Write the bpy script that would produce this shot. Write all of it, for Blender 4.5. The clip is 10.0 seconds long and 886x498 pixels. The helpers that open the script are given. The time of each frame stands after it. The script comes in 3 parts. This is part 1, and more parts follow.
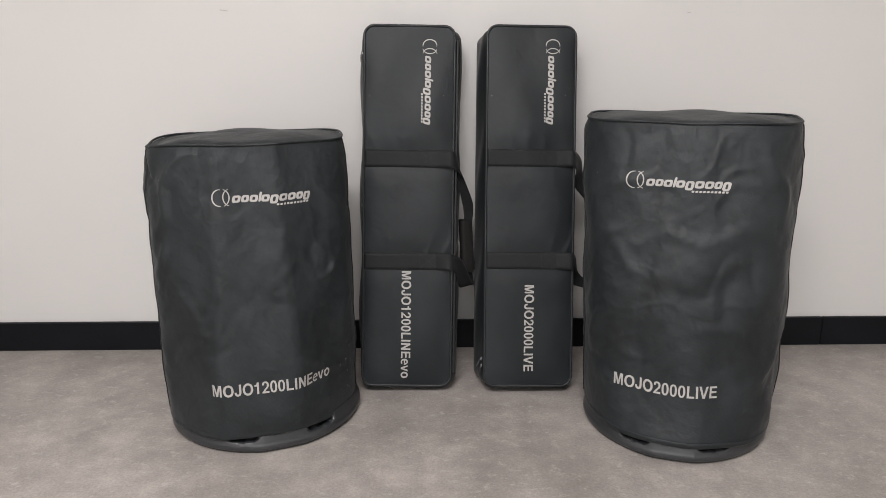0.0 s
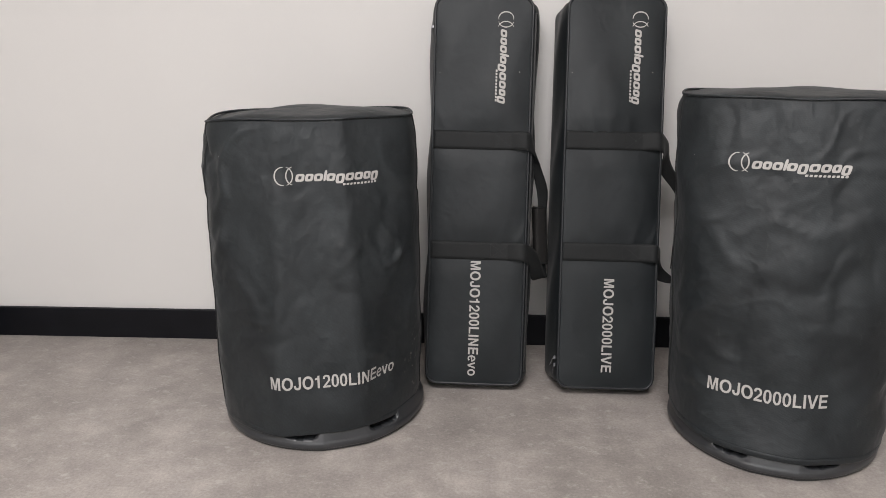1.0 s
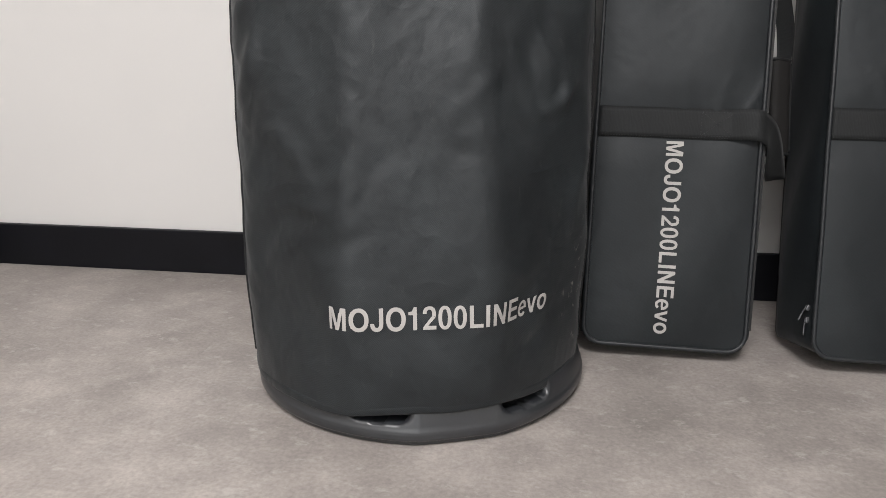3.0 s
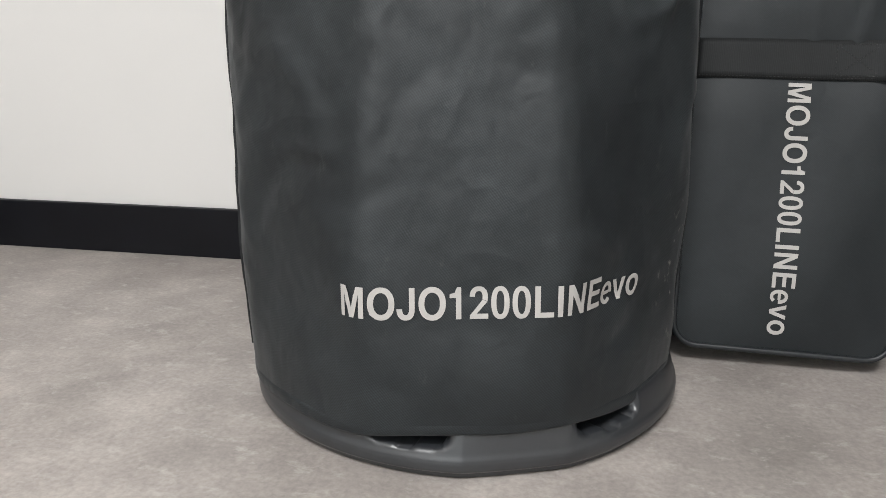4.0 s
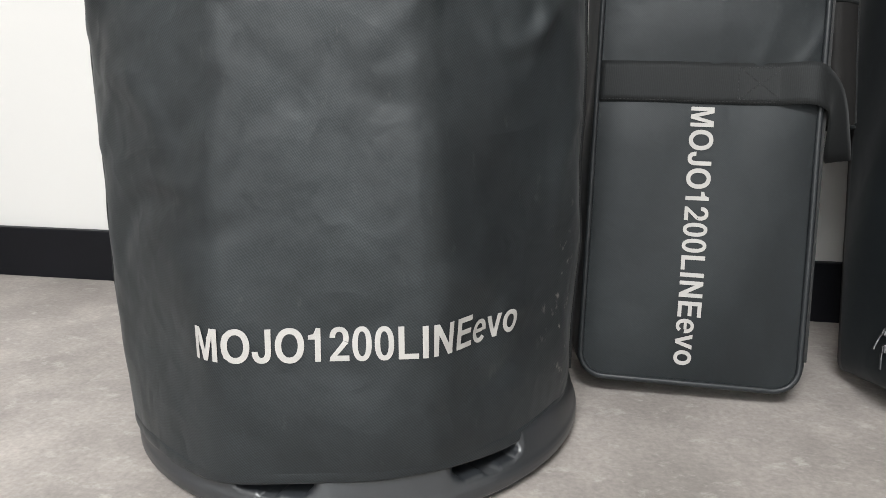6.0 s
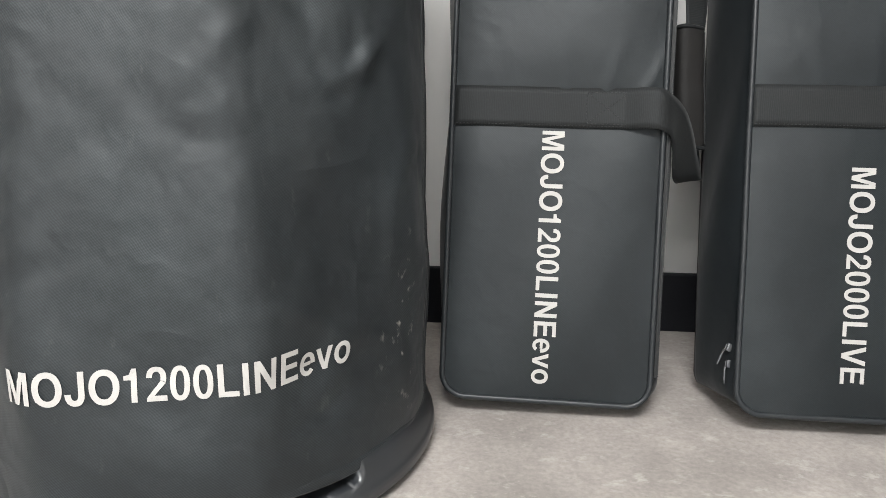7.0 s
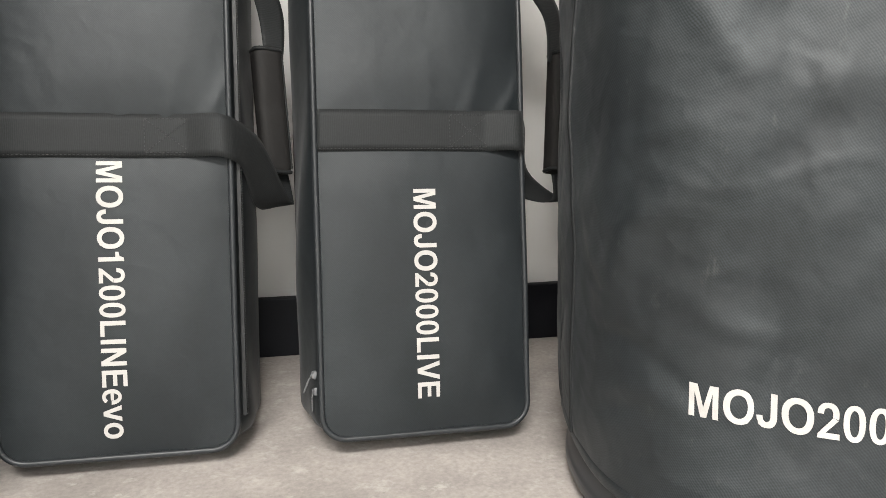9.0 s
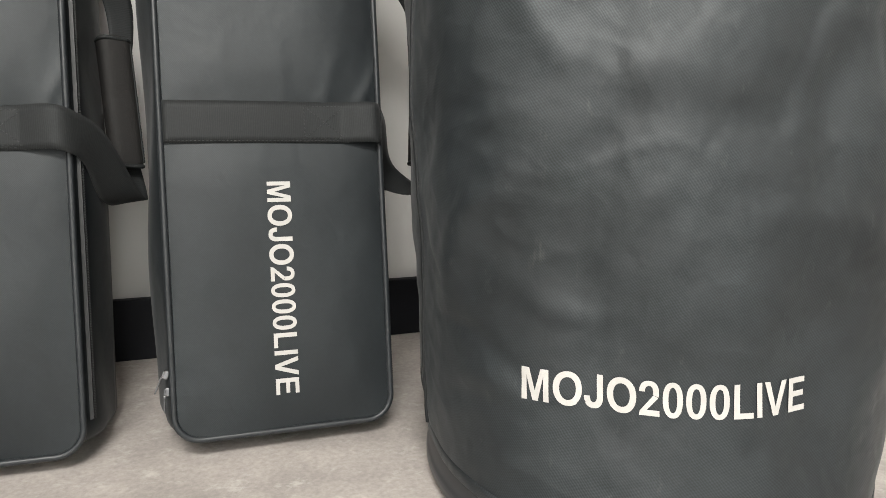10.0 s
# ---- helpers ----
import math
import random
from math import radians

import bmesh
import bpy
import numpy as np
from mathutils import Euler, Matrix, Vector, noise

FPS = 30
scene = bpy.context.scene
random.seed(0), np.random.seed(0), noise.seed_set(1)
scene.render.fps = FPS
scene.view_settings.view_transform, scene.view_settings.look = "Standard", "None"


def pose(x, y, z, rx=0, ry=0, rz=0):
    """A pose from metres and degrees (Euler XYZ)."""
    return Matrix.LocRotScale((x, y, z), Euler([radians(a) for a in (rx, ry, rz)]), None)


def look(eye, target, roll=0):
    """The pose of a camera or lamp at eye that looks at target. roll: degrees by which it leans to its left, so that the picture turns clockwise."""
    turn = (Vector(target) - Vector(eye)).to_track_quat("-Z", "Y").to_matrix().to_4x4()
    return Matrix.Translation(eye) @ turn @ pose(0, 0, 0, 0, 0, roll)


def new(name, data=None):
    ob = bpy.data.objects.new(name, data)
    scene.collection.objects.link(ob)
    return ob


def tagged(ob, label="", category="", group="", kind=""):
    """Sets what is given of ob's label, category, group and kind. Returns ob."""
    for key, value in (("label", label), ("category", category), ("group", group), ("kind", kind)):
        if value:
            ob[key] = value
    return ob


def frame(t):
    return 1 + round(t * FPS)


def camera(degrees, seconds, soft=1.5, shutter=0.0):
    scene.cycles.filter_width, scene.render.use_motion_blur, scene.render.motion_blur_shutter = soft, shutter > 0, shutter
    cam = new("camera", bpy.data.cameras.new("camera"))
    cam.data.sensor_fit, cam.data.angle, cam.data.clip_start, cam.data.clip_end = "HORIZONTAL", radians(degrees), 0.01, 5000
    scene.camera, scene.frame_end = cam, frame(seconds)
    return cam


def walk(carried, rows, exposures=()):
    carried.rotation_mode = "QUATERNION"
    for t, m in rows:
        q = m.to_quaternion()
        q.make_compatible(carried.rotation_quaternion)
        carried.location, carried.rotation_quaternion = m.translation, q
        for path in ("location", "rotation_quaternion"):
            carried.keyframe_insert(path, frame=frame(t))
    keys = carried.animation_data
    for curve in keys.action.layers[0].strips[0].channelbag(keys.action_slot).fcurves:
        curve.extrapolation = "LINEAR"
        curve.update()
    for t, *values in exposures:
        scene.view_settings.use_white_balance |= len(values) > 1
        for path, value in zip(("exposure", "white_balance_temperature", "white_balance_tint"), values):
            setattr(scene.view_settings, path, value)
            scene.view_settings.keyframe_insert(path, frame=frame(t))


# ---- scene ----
cam = camera(62.4, 10.0, soft=0.8)
PATH = [
    (0, (0.058, 0.188, 0.798), (0.07, 2.115, 0.263), -0.3),
    (0.5, (0.04, 0.221, 0.787), (-0.005, 2.146, 0.246), -0.3),
    (1, (-0.001, 0.295, 0.744), (-0.112, 2.218, 0.207), -0.2),
    (1.5, (-0.061, 0.415, 0.684), (-0.231, 2.333, 0.142), -0.2),
    (2, (-0.129, 0.538, 0.622), (-0.356, 2.45, 0.083), -0.2),
    (2.5, (-0.154, 0.681, 0.505), (-0.417, 2.59, -0.03), -0.1),
    (3, (-0.165, 0.84, 0.411), (-0.472, 2.74, -0.13), -0.1),
    (4.5, (-0.217, 1.058, 0.311), (-0.653, 2.941, -0.205), -0.2),
    (5, (-0.204, 1.066, 0.313), (-0.634, 2.95, -0.2), -0.2),
    (6.5, (-0.079, 1.081, 0.345), (-0.402, 2.992, -0.15), -0.3),
    (7, (-0.037, 1.091, 0.356), (-0.277, 3.013, -0.143), -0.3),
    (7.5, (0.004, 1.098, 0.367), (-0.106, 3.033, -0.127), -0.3),
    (8, (0.064, 1.109, 0.372), (0.122, 3.048, -0.116), -0.1),
    (8.5, (0.111, 1.117, 0.373), (0.347, 3.043, -0.112), 0.1),
    (9, (0.149, 1.122, 0.371), (0.533, 3.025, -0.11), 0.2),
    (9.5, (0.187, 1.114, 0.356), (0.689, 2.989, -0.125), 0.3),
    (10, (0.215, 1.107, 0.362), (0.792, 2.962, -0.115), 0.5),
]
EXPOSURES = ((0, 0.05, 6400, 10), (2.0, 0.14, 6400, 10), (3.0, 0.26, 6340, 9), (4.5, 0.42, 6200, 5), (5.0, 0.48, 6200, 5), (6.5, 0.9, 6150, 4), (8.0, 1.26, 6450, 6), (9.0, 1.26, 6480, 5), (10.0, 1.14, 6500, 4))
walk(cam, [(t, look(eye, target, roll)) for t, eye, target, roll in PATH], EXPOSURES)
# ---- light: two ceiling panels and an added fill lamp behind the camera, closed white room ----
WALL_Y, WEST_X, EAST_X, SOUTH_Y, TOP = 2.062, -1.304, 2.3, -2.6, 2.5


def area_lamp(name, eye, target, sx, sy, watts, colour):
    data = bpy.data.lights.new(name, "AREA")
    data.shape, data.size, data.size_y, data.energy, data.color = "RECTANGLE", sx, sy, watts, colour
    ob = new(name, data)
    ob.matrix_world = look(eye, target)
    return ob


area_lamp("ceiling_panel_lamp", (-0.22, -0.40, 2.44), (-0.22, -0.39, 0.0), 1.2, 0.6, 86, (1.0, 0.95, 0.935))
area_lamp("ceiling_panel_lamp", (-0.90, -1.6, 2.44), (-0.90, -1.59, 0.0), 1.2, 0.6, 30, (1.0, 0.95, 0.935))
# unseen cool fill, added in front of the closed south wall to brighten the cloth
area_lamp("cool_fill_lamp", (-0.25, SOUTH_Y + 0.03, 1.15), (-0.25, 0.0, 1.15), 2.6, 1.9, 16, (0.90, 0.965, 1.0))
world = bpy.data.worlds.new("room_air")
world.use_nodes = True
world.node_tree.nodes["Background"].inputs[0].default_value = (0.5, 0.5, 0.5, 1)
world.node_tree.nodes["Background"].inputs[1].default_value = 0.05
scene.world = world


# ---- materials ----
class Mat:
    """A small builder for node materials."""

    def __init__(self, name, rough=0.6, metal=0.0, spec=0.5):
        self.m = bpy.data.materials.new(name)
        self.m.use_nodes = True
        self.t = self.m.node_tree
        self.b = self.t.nodes["Principled BSDF"]
        self.b.inputs["Roughness"].default_value = rough
        self.b.inputs["Metallic"].default_value = metal
        self.b.inputs["Specular IOR Level"].default_value = spec

    def node(self, kind, **props):
        n = self.t.nodes.new(kind)
        for k, v in props.items():
            setattr(n, k, v)
        return n

    def link(self, a, b):
        self.t.links.new(a, b)

    def coords(self, which="Object", scale=(1, 1, 1), turn=0.0):
        c = self.node("ShaderNodeTexCoord")
        mp = self.node("ShaderNodeMapping")
        mp.inputs["Scale"].default_value = scale
        mp.inputs["Rotation"].default_value = (0, 0, radians(turn))
        self.link(c.outputs[which], mp.inputs["Vector"])
        return mp.outputs["Vector"]

    def noise(self, vec, scale, detail=4.0, rough=0.55):
        n = self.node("ShaderNodeTexNoise")
        n.inputs["Scale"].default_value, n.inputs["Detail"].default_value, n.inputs["Roughness"].default_value = scale, detail, rough
        self.link(vec, n.inputs["Vector"])
        return n.outputs["Fac"]

    def ramp(self, fac, stops):
        r = self.node("ShaderNodeValToRGB")
        while len(r.color_ramp.elements) < len(stops):
            r.color_ramp.elements.new(0.5)
        for e, (p, c) in zip(r.color_ramp.elements, stops):
            e.position = p
            e.color = (*c, 1) if isinstance(c, tuple) else (c, c, c, 1)
        self.link(fac, r.inputs["Fac"])
        return r.outputs["Color"]

    def mix(self, fac, a, b, blend="MIX"):
        n = self.node("ShaderNodeMix", data_type="RGBA", blend_type=blend)
        for sock, v in ((n.inputs[0], fac), (n.inputs[6], a), (n.inputs[7], b)):
            if isinstance(v, (int, float)):
                sock.default_value = v
            elif isinstance(v, tuple):
                sock.default_value = (*v, 1)
            else:
                self.link(v, sock)
        return n.outputs[2]

    def math(self, op, a, b=0.0):
        n = self.node("ShaderNodeMath", operation=op)
        for sock, v in zip(n.inputs, (a, b)):
            if isinstance(v, (int, float)):
                sock.default_value = v
            else:
                self.link(v, sock)
        return n.outputs[0]

    def colour(self, c):
        if isinstance(c, tuple):
            self.b.inputs["Base Color"].default_value = (*c, 1)
        else:
            self.link(c, self.b.inputs["Base Color"])
        return self

    def roughness(self, fac, lo, hi):
        r = self.node("ShaderNodeMapRange")
        r.inputs["To Min"].default_value, r.inputs["To Max"].default_value = lo, hi
        self.link(fac, r.inputs["Value"])
        self.link(r.outputs[0], self.b.inputs["Roughness"])
        return self

    def bump(self, height, strength, distance):
        n = self.node("ShaderNodeBump")
        n.inputs["Strength"].default_value, n.inputs["Distance"].default_value = strength, distance
        self.link(height, n.inputs["Height"])
        if self.b.inputs["Normal"].is_linked:
            self.link(self.b.inputs["Normal"].links[0].from_socket, n.inputs["Normal"])
        self.link(n.outputs[0], self.b.inputs["Normal"])
        return self


def fabric(name, dark, light, pitch=0.0012, turn=38, rough=(0.42, 0.56), dust=0.0, sheen=0.05, weave=1.0, gloss=0.2, folds=1.0, cross=72):
    """Woven synthetic cloth on coordinates in metres: twill ribs, soft cloudy wear, a few specks of lint."""
    m = Mat(name, spec=gloss)
    uv = m.coords("UV")
    cloud = m.noise(m.coords("UV", (1, 0.7, 1)), 9, 5, 0.6)
    col = m.ramp(cloud, [(0.32, dark), (0.68, light)])
    # woven dots: two slanting sets of ribs, shaken a little so that no row runs quite straight
    shake = m.node("ShaderNodeTexNoise")
    shake.inputs["Scale"].default_value, shake.inputs["Detail"].default_value = 60.0, 3.0
    m.link(uv, shake.inputs["Vector"])
    shift = m.node("ShaderNodeVectorMath", operation="SCALE")
    shift.inputs["Scale"].default_value = pitch * 2.2
    m.link(shake.outputs["Color"], shift.inputs[0])
    moved = m.node("ShaderNodeVectorMath", operation="ADD")
    m.link(uv, moved.inputs[0])
    m.link(shift.outputs[0], moved.inputs[1])
    ribs = []
    for angle, step in ((turn, pitch), (turn + cross, pitch * 1.25)):
        dot = m.node("ShaderNodeVectorMath", operation="DOT_PRODUCT")
        dot.inputs[1].default_value = (math.cos(radians(angle)) * 2 * math.pi / step, math.sin(radians(angle)) * 2 * math.pi / step, 0)
        m.link(moved.outputs[0], dot.inputs[0])
        ribs.append(m.math("SINE", dot.outputs["Value"]))
    yarn = m.math("ADD", m.math("ADD", m.math("MULTIPLY", ribs[0], 0.34), m.math("MULTIPLY", ribs[1], 0.16)), 0.5)
    col = m.mix(weave, col, m.ramp(yarn, [(0.2, 0.45), (0.8, 1.65)]), "MULTIPLY")
    fine = m.noise(uv, 420, 4, 0.7)
    col = m.mix(0.45, col, m.ramp(fine, [(0.3, 0.45), (0.7, 1.4)]), "MULTIPLY")
    lint = m.node("ShaderNodeTexVoronoi")
    lint.inputs["Scale"].default_value = 17.0
    lint.inputs["Randomness"].default_value = 1.0
    m.link(m.coords("UV", (1, 0.8, 1)), lint.inputs["Vector"])
    speck = m.math("LESS_THAN", lint.outputs["Distance"], 0.016)
    col = m.mix(m.math("MULTIPLY", speck, 0.7), col, (0.42, 0.41, 0.38))
    if dust:
        streak = m.noise(m.coords("UV", (3.2, 1, 1), 6), 22, 6, 0.7)
        col = m.mix(m.ramp(streak, [(0.62, 0.0), (0.78, dust)]), col, (0.3, 0.29, 0.27))
        # chalky scuffs low on one side
        near = m.node("ShaderNodeVectorMath", operation="DISTANCE")
        m.link(m.coords("UV", (1, 0.42, 1)), near.inputs[0])
        near.inputs[1].default_value = (0.218, 0.055, 0)
        spots = m.ramp(m.noise(m.coords("UV", (1, 0.6, 1)), 95, 4, 0.6), [(0.60, 0.0), (0.70, 0.8)])
        col = m.mix(m.math("MULTIPLY", spots, m.ramp(near.outputs["Value"], [(0.015, 1.0), (0.045, 0.0)])), col, (0.30, 0.28, 0.25))
    m.colour(col).roughness(cloud, *rough)
    m.bump(yarn, 0.12 * weave, 0.0004)
    # soft waves, and thin creases where the cloth has been folded
    m.bump(m.noise(m.coords("UV", (1, 0.8, 1), 20), 16, 3, 0.5), 0.2 * folds, 0.008)
    for angle, size, stretch in ((62, 6, 1.8), (-48, 9, 2.0)):
        n = m.noise(m.coords("UV", (1, stretch, 1), angle), size, 1, 0.3)
        ridge = m.ramp(m.math("ABSOLUTE", m.math("SUBTRACT", n, 0.5)), [(0.0, 1.0), (0.05, 0.55), (0.14, 0.0)])
        where = m.ramp(m.noise(uv, 6 + size / 4, 2, 0.5), [(0.48, 0.0), (0.66, 1.0)])
        m.bump(m.math("MULTIPLY", ridge, where), 0.16 * folds, 0.005)
    for size, stretch, angle, high in ((15, 0.75, 15, 0.0075), (33, 0.8, -30, 0.0042)):
        warp = m.node("ShaderNodeTexNoise")
        warp.inputs["Scale"].default_value, warp.inputs["Detail"].default_value = size * 0.6, 2.0
        m.link(uv, warp.inputs["Vector"])
        far = m.node("ShaderNodeVectorMath", operation="SCALE")
        far.inputs["Scale"].default_value = 0.09
        m.link(warp.outputs["Color"], far.inputs[0])
        bent = m.node("ShaderNodeVectorMath", operation="ADD")
        m.link(m.coords("UV", (1, stretch, 1), angle), bent.inputs[0])
        m.link(far.outputs[0], bent.inputs[1])
        crumple = m.node("ShaderNodeTexVoronoi", feature="SMOOTH_F1")
        crumple.inputs["Scale"].default_value, crumple.inputs["Smoothness"].default_value = size, 0.35
        m.link(bent.outputs[0], crumple.inputs["Vector"])
        m.bump(crumple.outputs["Distance"], 0.27 * folds, high)
    m.b.inputs["Specular Tint"].default_value = (0.97, 0.99, 1.0, 1)
    m.b.inputs["Sheen Weight"].default_value = sheen
    m.b.inputs["Sheen Roughness"].default_value = 0.4
    return m.m


def plain(name, colour, rough=0.5, metal=0.0, vary=0.12, scale=40, bump=0.1, spec=0.35):
    m = Mat(name, rough, metal, spec)
    n = m.noise(m.coords("Object"), scale, 5, 0.6)
    m.colour(m.ramp(n, [(0.25, tuple(c * (1 - vary) for c in colour)), (0.75, tuple(c * (1 + vary) for c in colour))]))
    m.roughness(n, rough - 0.08, rough + 0.08)
    m.bump(m.noise(m.coords("Object"), scale * 12, 3), bump, 0.0006)
    return m.m


cloth_cover = fabric("black_cover_cloth", (0.0046, 0.0064, 0.0078), (0.0156, 0.0194, 0.0216), pitch=0.0016, rough=(0.50, 0.62), weave=0.9, gloss=0.46, dust=0.10, folds=1.0)
cloth_bag = fabric("black_bag_cloth", (0.0040, 0.0056, 0.0068), (0.0100, 0.0130, 0.0147), pitch=0.0012, turn=45, rough=(0.48, 0.58), weave=0.5, gloss=0.36, folds=0.4)
webbing = fabric("black_webbing", (0.012, 0.0128, 0.0130), (0.019, 0.0200, 0.0204), pitch=0.0017, turn=0, rough=(0.55, 0.7), weave=0.4, folds=0.15, cross=0)
piping_mat = plain("black_vinyl_piping", (0.017, 0.019, 0.021), 0.4, bump=0.05)
grip_mat = plain("dark_brown_grip_cloth", (0.0095, 0.0086, 0.0080), 0.75, vary=0.3, scale=90, bump=0.4)
ink = plain("white_print_ink", (0.40, 0.386, 0.368), 0.6, vary=0.05, scale=260, bump=0.25)
plastic = plain("black_moulded_plastic", (0.021, 0.023, 0.026), 0.36, vary=0.2, scale=30, bump=0.08, spec=0.8)
seam_mat = plain("black_bound_seam", (0.010, 0.011, 0.012), 0.6, bump=0.3)
thread = plain("dark_grey_thread", (0.034, 0.035, 0.036), 0.6)
zip_mat = plain("black_zipper_teeth", (0.009, 0.009, 0.0095), 0.5)
steel = plain("nickel_zip_metal", (0.13, 0.13, 0.135), 0.36, metal=1.0)


def floor_material():
    m = Mat("stone_look_vinyl", 0.42)
    v = m.coords("Object")
    big = m.noise(v, 2.6, 8, 0.62)
    mid = m.noise(v, 11, 8, 0.68)
    fine = m.noise(v, 190, 4, 0.65)
    col = m.ramp(big, [(0.3, (0.270, 0.247, 0.230)), (0.5, (0.346, 0.318, 0.298)), (0.72, (0.452, 0.416, 0.389))])
    col = m.mix(0.9, col, m.ramp(mid, [(0.28, (0.7, 0.69, 0.68)), (0.5, (0.95, 0.94, 0.93)), (0.72, (1.25, 1.24, 1.22))]), "MULTIPLY")
    col = m.mix(0.5, col, m.ramp(fine, [(0.3, (0.62, 0.62, 0.62)), (0.7, (1.25, 1.25, 1.25))]), "MULTIPLY")
    chalk = m.noise(m.coords("Object", (1, 1.5, 1), 25), 34, 7, 0.75)
    col = m.mix(m.ramp(chalk, [(0.55, 0.0), (0.68, 0.75)]), col, (0.48, 0.455, 0.425))
    m.colour(col).roughness(mid, 0.36, 0.56)
    m.bump(mid, 0.12, 0.002)
    m.bump(fine, 0.15, 0.0006)
    return m.m


def wall_material():
    m = Mat("matt_white_wall_paint", 0.75, spec=0.3)
    v = m.coords("Object")
    big = m.noise(v, 1.4, 4, 0.5)
    m.colour(m.ramp(big, [(0.3, (0.63, 0.617, 0.60)), (0.7, (0.66, 0.648, 0.63))]))
    m.bump(m.noise(v, 260, 3, 0.6), 0.12, 0.0008)
    m.bump(m.noise(v, 6, 2, 0.5), 0.05, 0.004)
    return m.m


floor_mat = floor_material()
wall_mat = wall_material()
skirting_mat = plain("black_satin_skirting", (0.0045, 0.0048, 0.0068), 0.5, vary=0.25, scale=14, bump=0.08, spec=0.22)


# ---- mesh helpers ----
def mesh_from(name, verts, faces, mat, uvs=None, smooth=True):
    me = bpy.data.meshes.new(name)
    me.from_pydata([tuple(float(c) for c in v) for v in verts], [], faces)
    if uvs is not None:
        layer = me.uv_layers.new(name="metres")
        idx = np.zeros(len(me.loops), dtype=np.int32)
        me.loops.foreach_get("vertex_index", idx)
        layer.data.foreach_set("uv", np.asarray(uvs, dtype=np.float32)[idx].ravel())
    me.materials.append(mat)
    if smooth:
        me.polygons.foreach_set("use_smooth", [True] * len(me.polygons))
    me.update()
    return me


def grid_faces(nu, nv, wrap=False):
    out = []
    for j in range(nv - 1):
        for i in range(nu if wrap else nu - 1):
            a, b = j * nu + i, j * nu + (i + 1) % nu
            out.append((a, b, b + nu, a + nu))
    return out


def part(name, me, parent, label=""):
    ob = new(name, me)
    ob.parent = parent
    return tagged(ob, label) if label else ob


def box_bm(bm, lo, hi, bevel=0.0, segs=2):
    lo, hi = Vector(lo), Vector(hi)
    r = bmesh.ops.create_cube(bm, size=1.0, matrix=Matrix.Translation((lo + hi) / 2) @ Matrix.Diagonal((*(hi - lo), 1)))
    if bevel:
        edges = list({e for v in r["verts"] for e in v.link_edges})
        bmesh.ops.bevel(bm, geom=edges, offset=bevel, segments=segs, affect="EDGES", profile=0.6)
    return r


def bm_mesh(name, bm, mat, smooth=False):
    me = bpy.data.meshes.new(name)
    bm.to_mesh(me)
    bm.free()
    me.materials.append(mat)
    if smooth:
        me.polygons.foreach_set("use_smooth", [True] * len(me.polygons))
    return me


def box_mesh(name, lo, hi, mat, bevel=0.0, segs=2):
    bm = bmesh.new()
    box_bm(bm, lo, hi, bevel, segs)
    return bm_mesh(name, bm, mat)


def tube_mesh(name, points, radius, mat, sides=8, closed=False):
    """A round cord along a run of points."""
    pts = [Vector(p) for p in points]
    n = len(pts)
    verts, uvs, run = [], [], 0.0
    up = None
    for i, p in enumerate(pts):
        a = pts[i - 1] if (closed or i) else p
        b = pts[(i + 1) % n] if (closed or i < n - 1) else p
        tan = (b - a).normalized()
        up = (tan.orthogonal() if up is None else up - tan * up.dot(tan)).normalized()
        side = tan.cross(up)
        if i:
            run += (p - pts[i - 1]).length
        for k in range(sides):
            an = 2 * math.pi * k / sides
            verts.append(p + radius * (math.cos(an) * up + math.sin(an) * side))
            uvs.append((run, radius * an))
    faces = grid_faces(sides, n, True)
    if closed:
        # match the last ring to the first by its nearest start
        best = min(range(sides), key=lambda s: (verts[(n - 1) * sides] - verts[s]).length)
        for k in range(sides):
            a, b = (n - 1) * sides + k, (n - 1) * sides + (k + 1) % sides
            faces.append((a, b, (best + k + 1) % sides, (best + k) % sides))
    return mesh_from(name, verts, faces, mat, uvs)


def ribbon_mesh(name, points, widths, thick, mat):
    """A flat strap: centre points, and at each the vector across its half width."""
    pts = [Vector(p) for p in points]
    ws = [Vector(w) for w in widths]
    verts, uvs, run = [], [], 0.0
    nw = 7
    for i, (p, w) in enumerate(zip(pts, ws)):
        tan = (pts[min(i + 1, len(pts) - 1)] - pts[max(i - 1, 0)]).normalized()
        nor = tan.cross(w).normalized()
        if i:
            run += (p - pts[i - 1]).length
        ring = [p + w * (2 * k / (nw - 1) - 1) + nor * thick * (0.5 if 0 < k < nw - 1 else 0.25) for k in range(nw)]
        ring += [p + w * (1 - 2 * k / (nw - 1)) - nor * thick * (0.5 if 0 < k < nw - 1 else 0.25) for k in range(nw)]
        verts += ring
        uvs += [(run, w.length * (2 * k / (nw - 1))) for k in range(nw)] + [(run, w.length * (2 - 2 * k / (nw - 1))) for k in range(nw)]
    faces = grid_faces(2 * nw, len(pts), True)
    faces.append(tuple(range(2 * nw - 1, -1, -1)))
    faces.append(tuple((len(pts) - 1) * 2 * nw + k for k in range(2 * nw)))
    return mesh_from(name, verts, faces, mat, uvs)


def spline(points, per=8):
    """A smooth run through points (Catmull-Rom)."""
    p = [Vector(points[0])] + [Vector(q) for q in points] + [Vector(points[-1])]
    out = []
    for i in range(1, len(p) - 2):
        a, b, c, d = p[i - 1 : i + 3]
        for k in range(per):
            t = k / per
            out.append(0.5 * ((2 * b) + (c - a) * t + (2 * a - 5 * b + 4 * c - d) * t * t + (3 * b - a - 3 * c + d) * t ** 3))
    return out + [p[-2]]


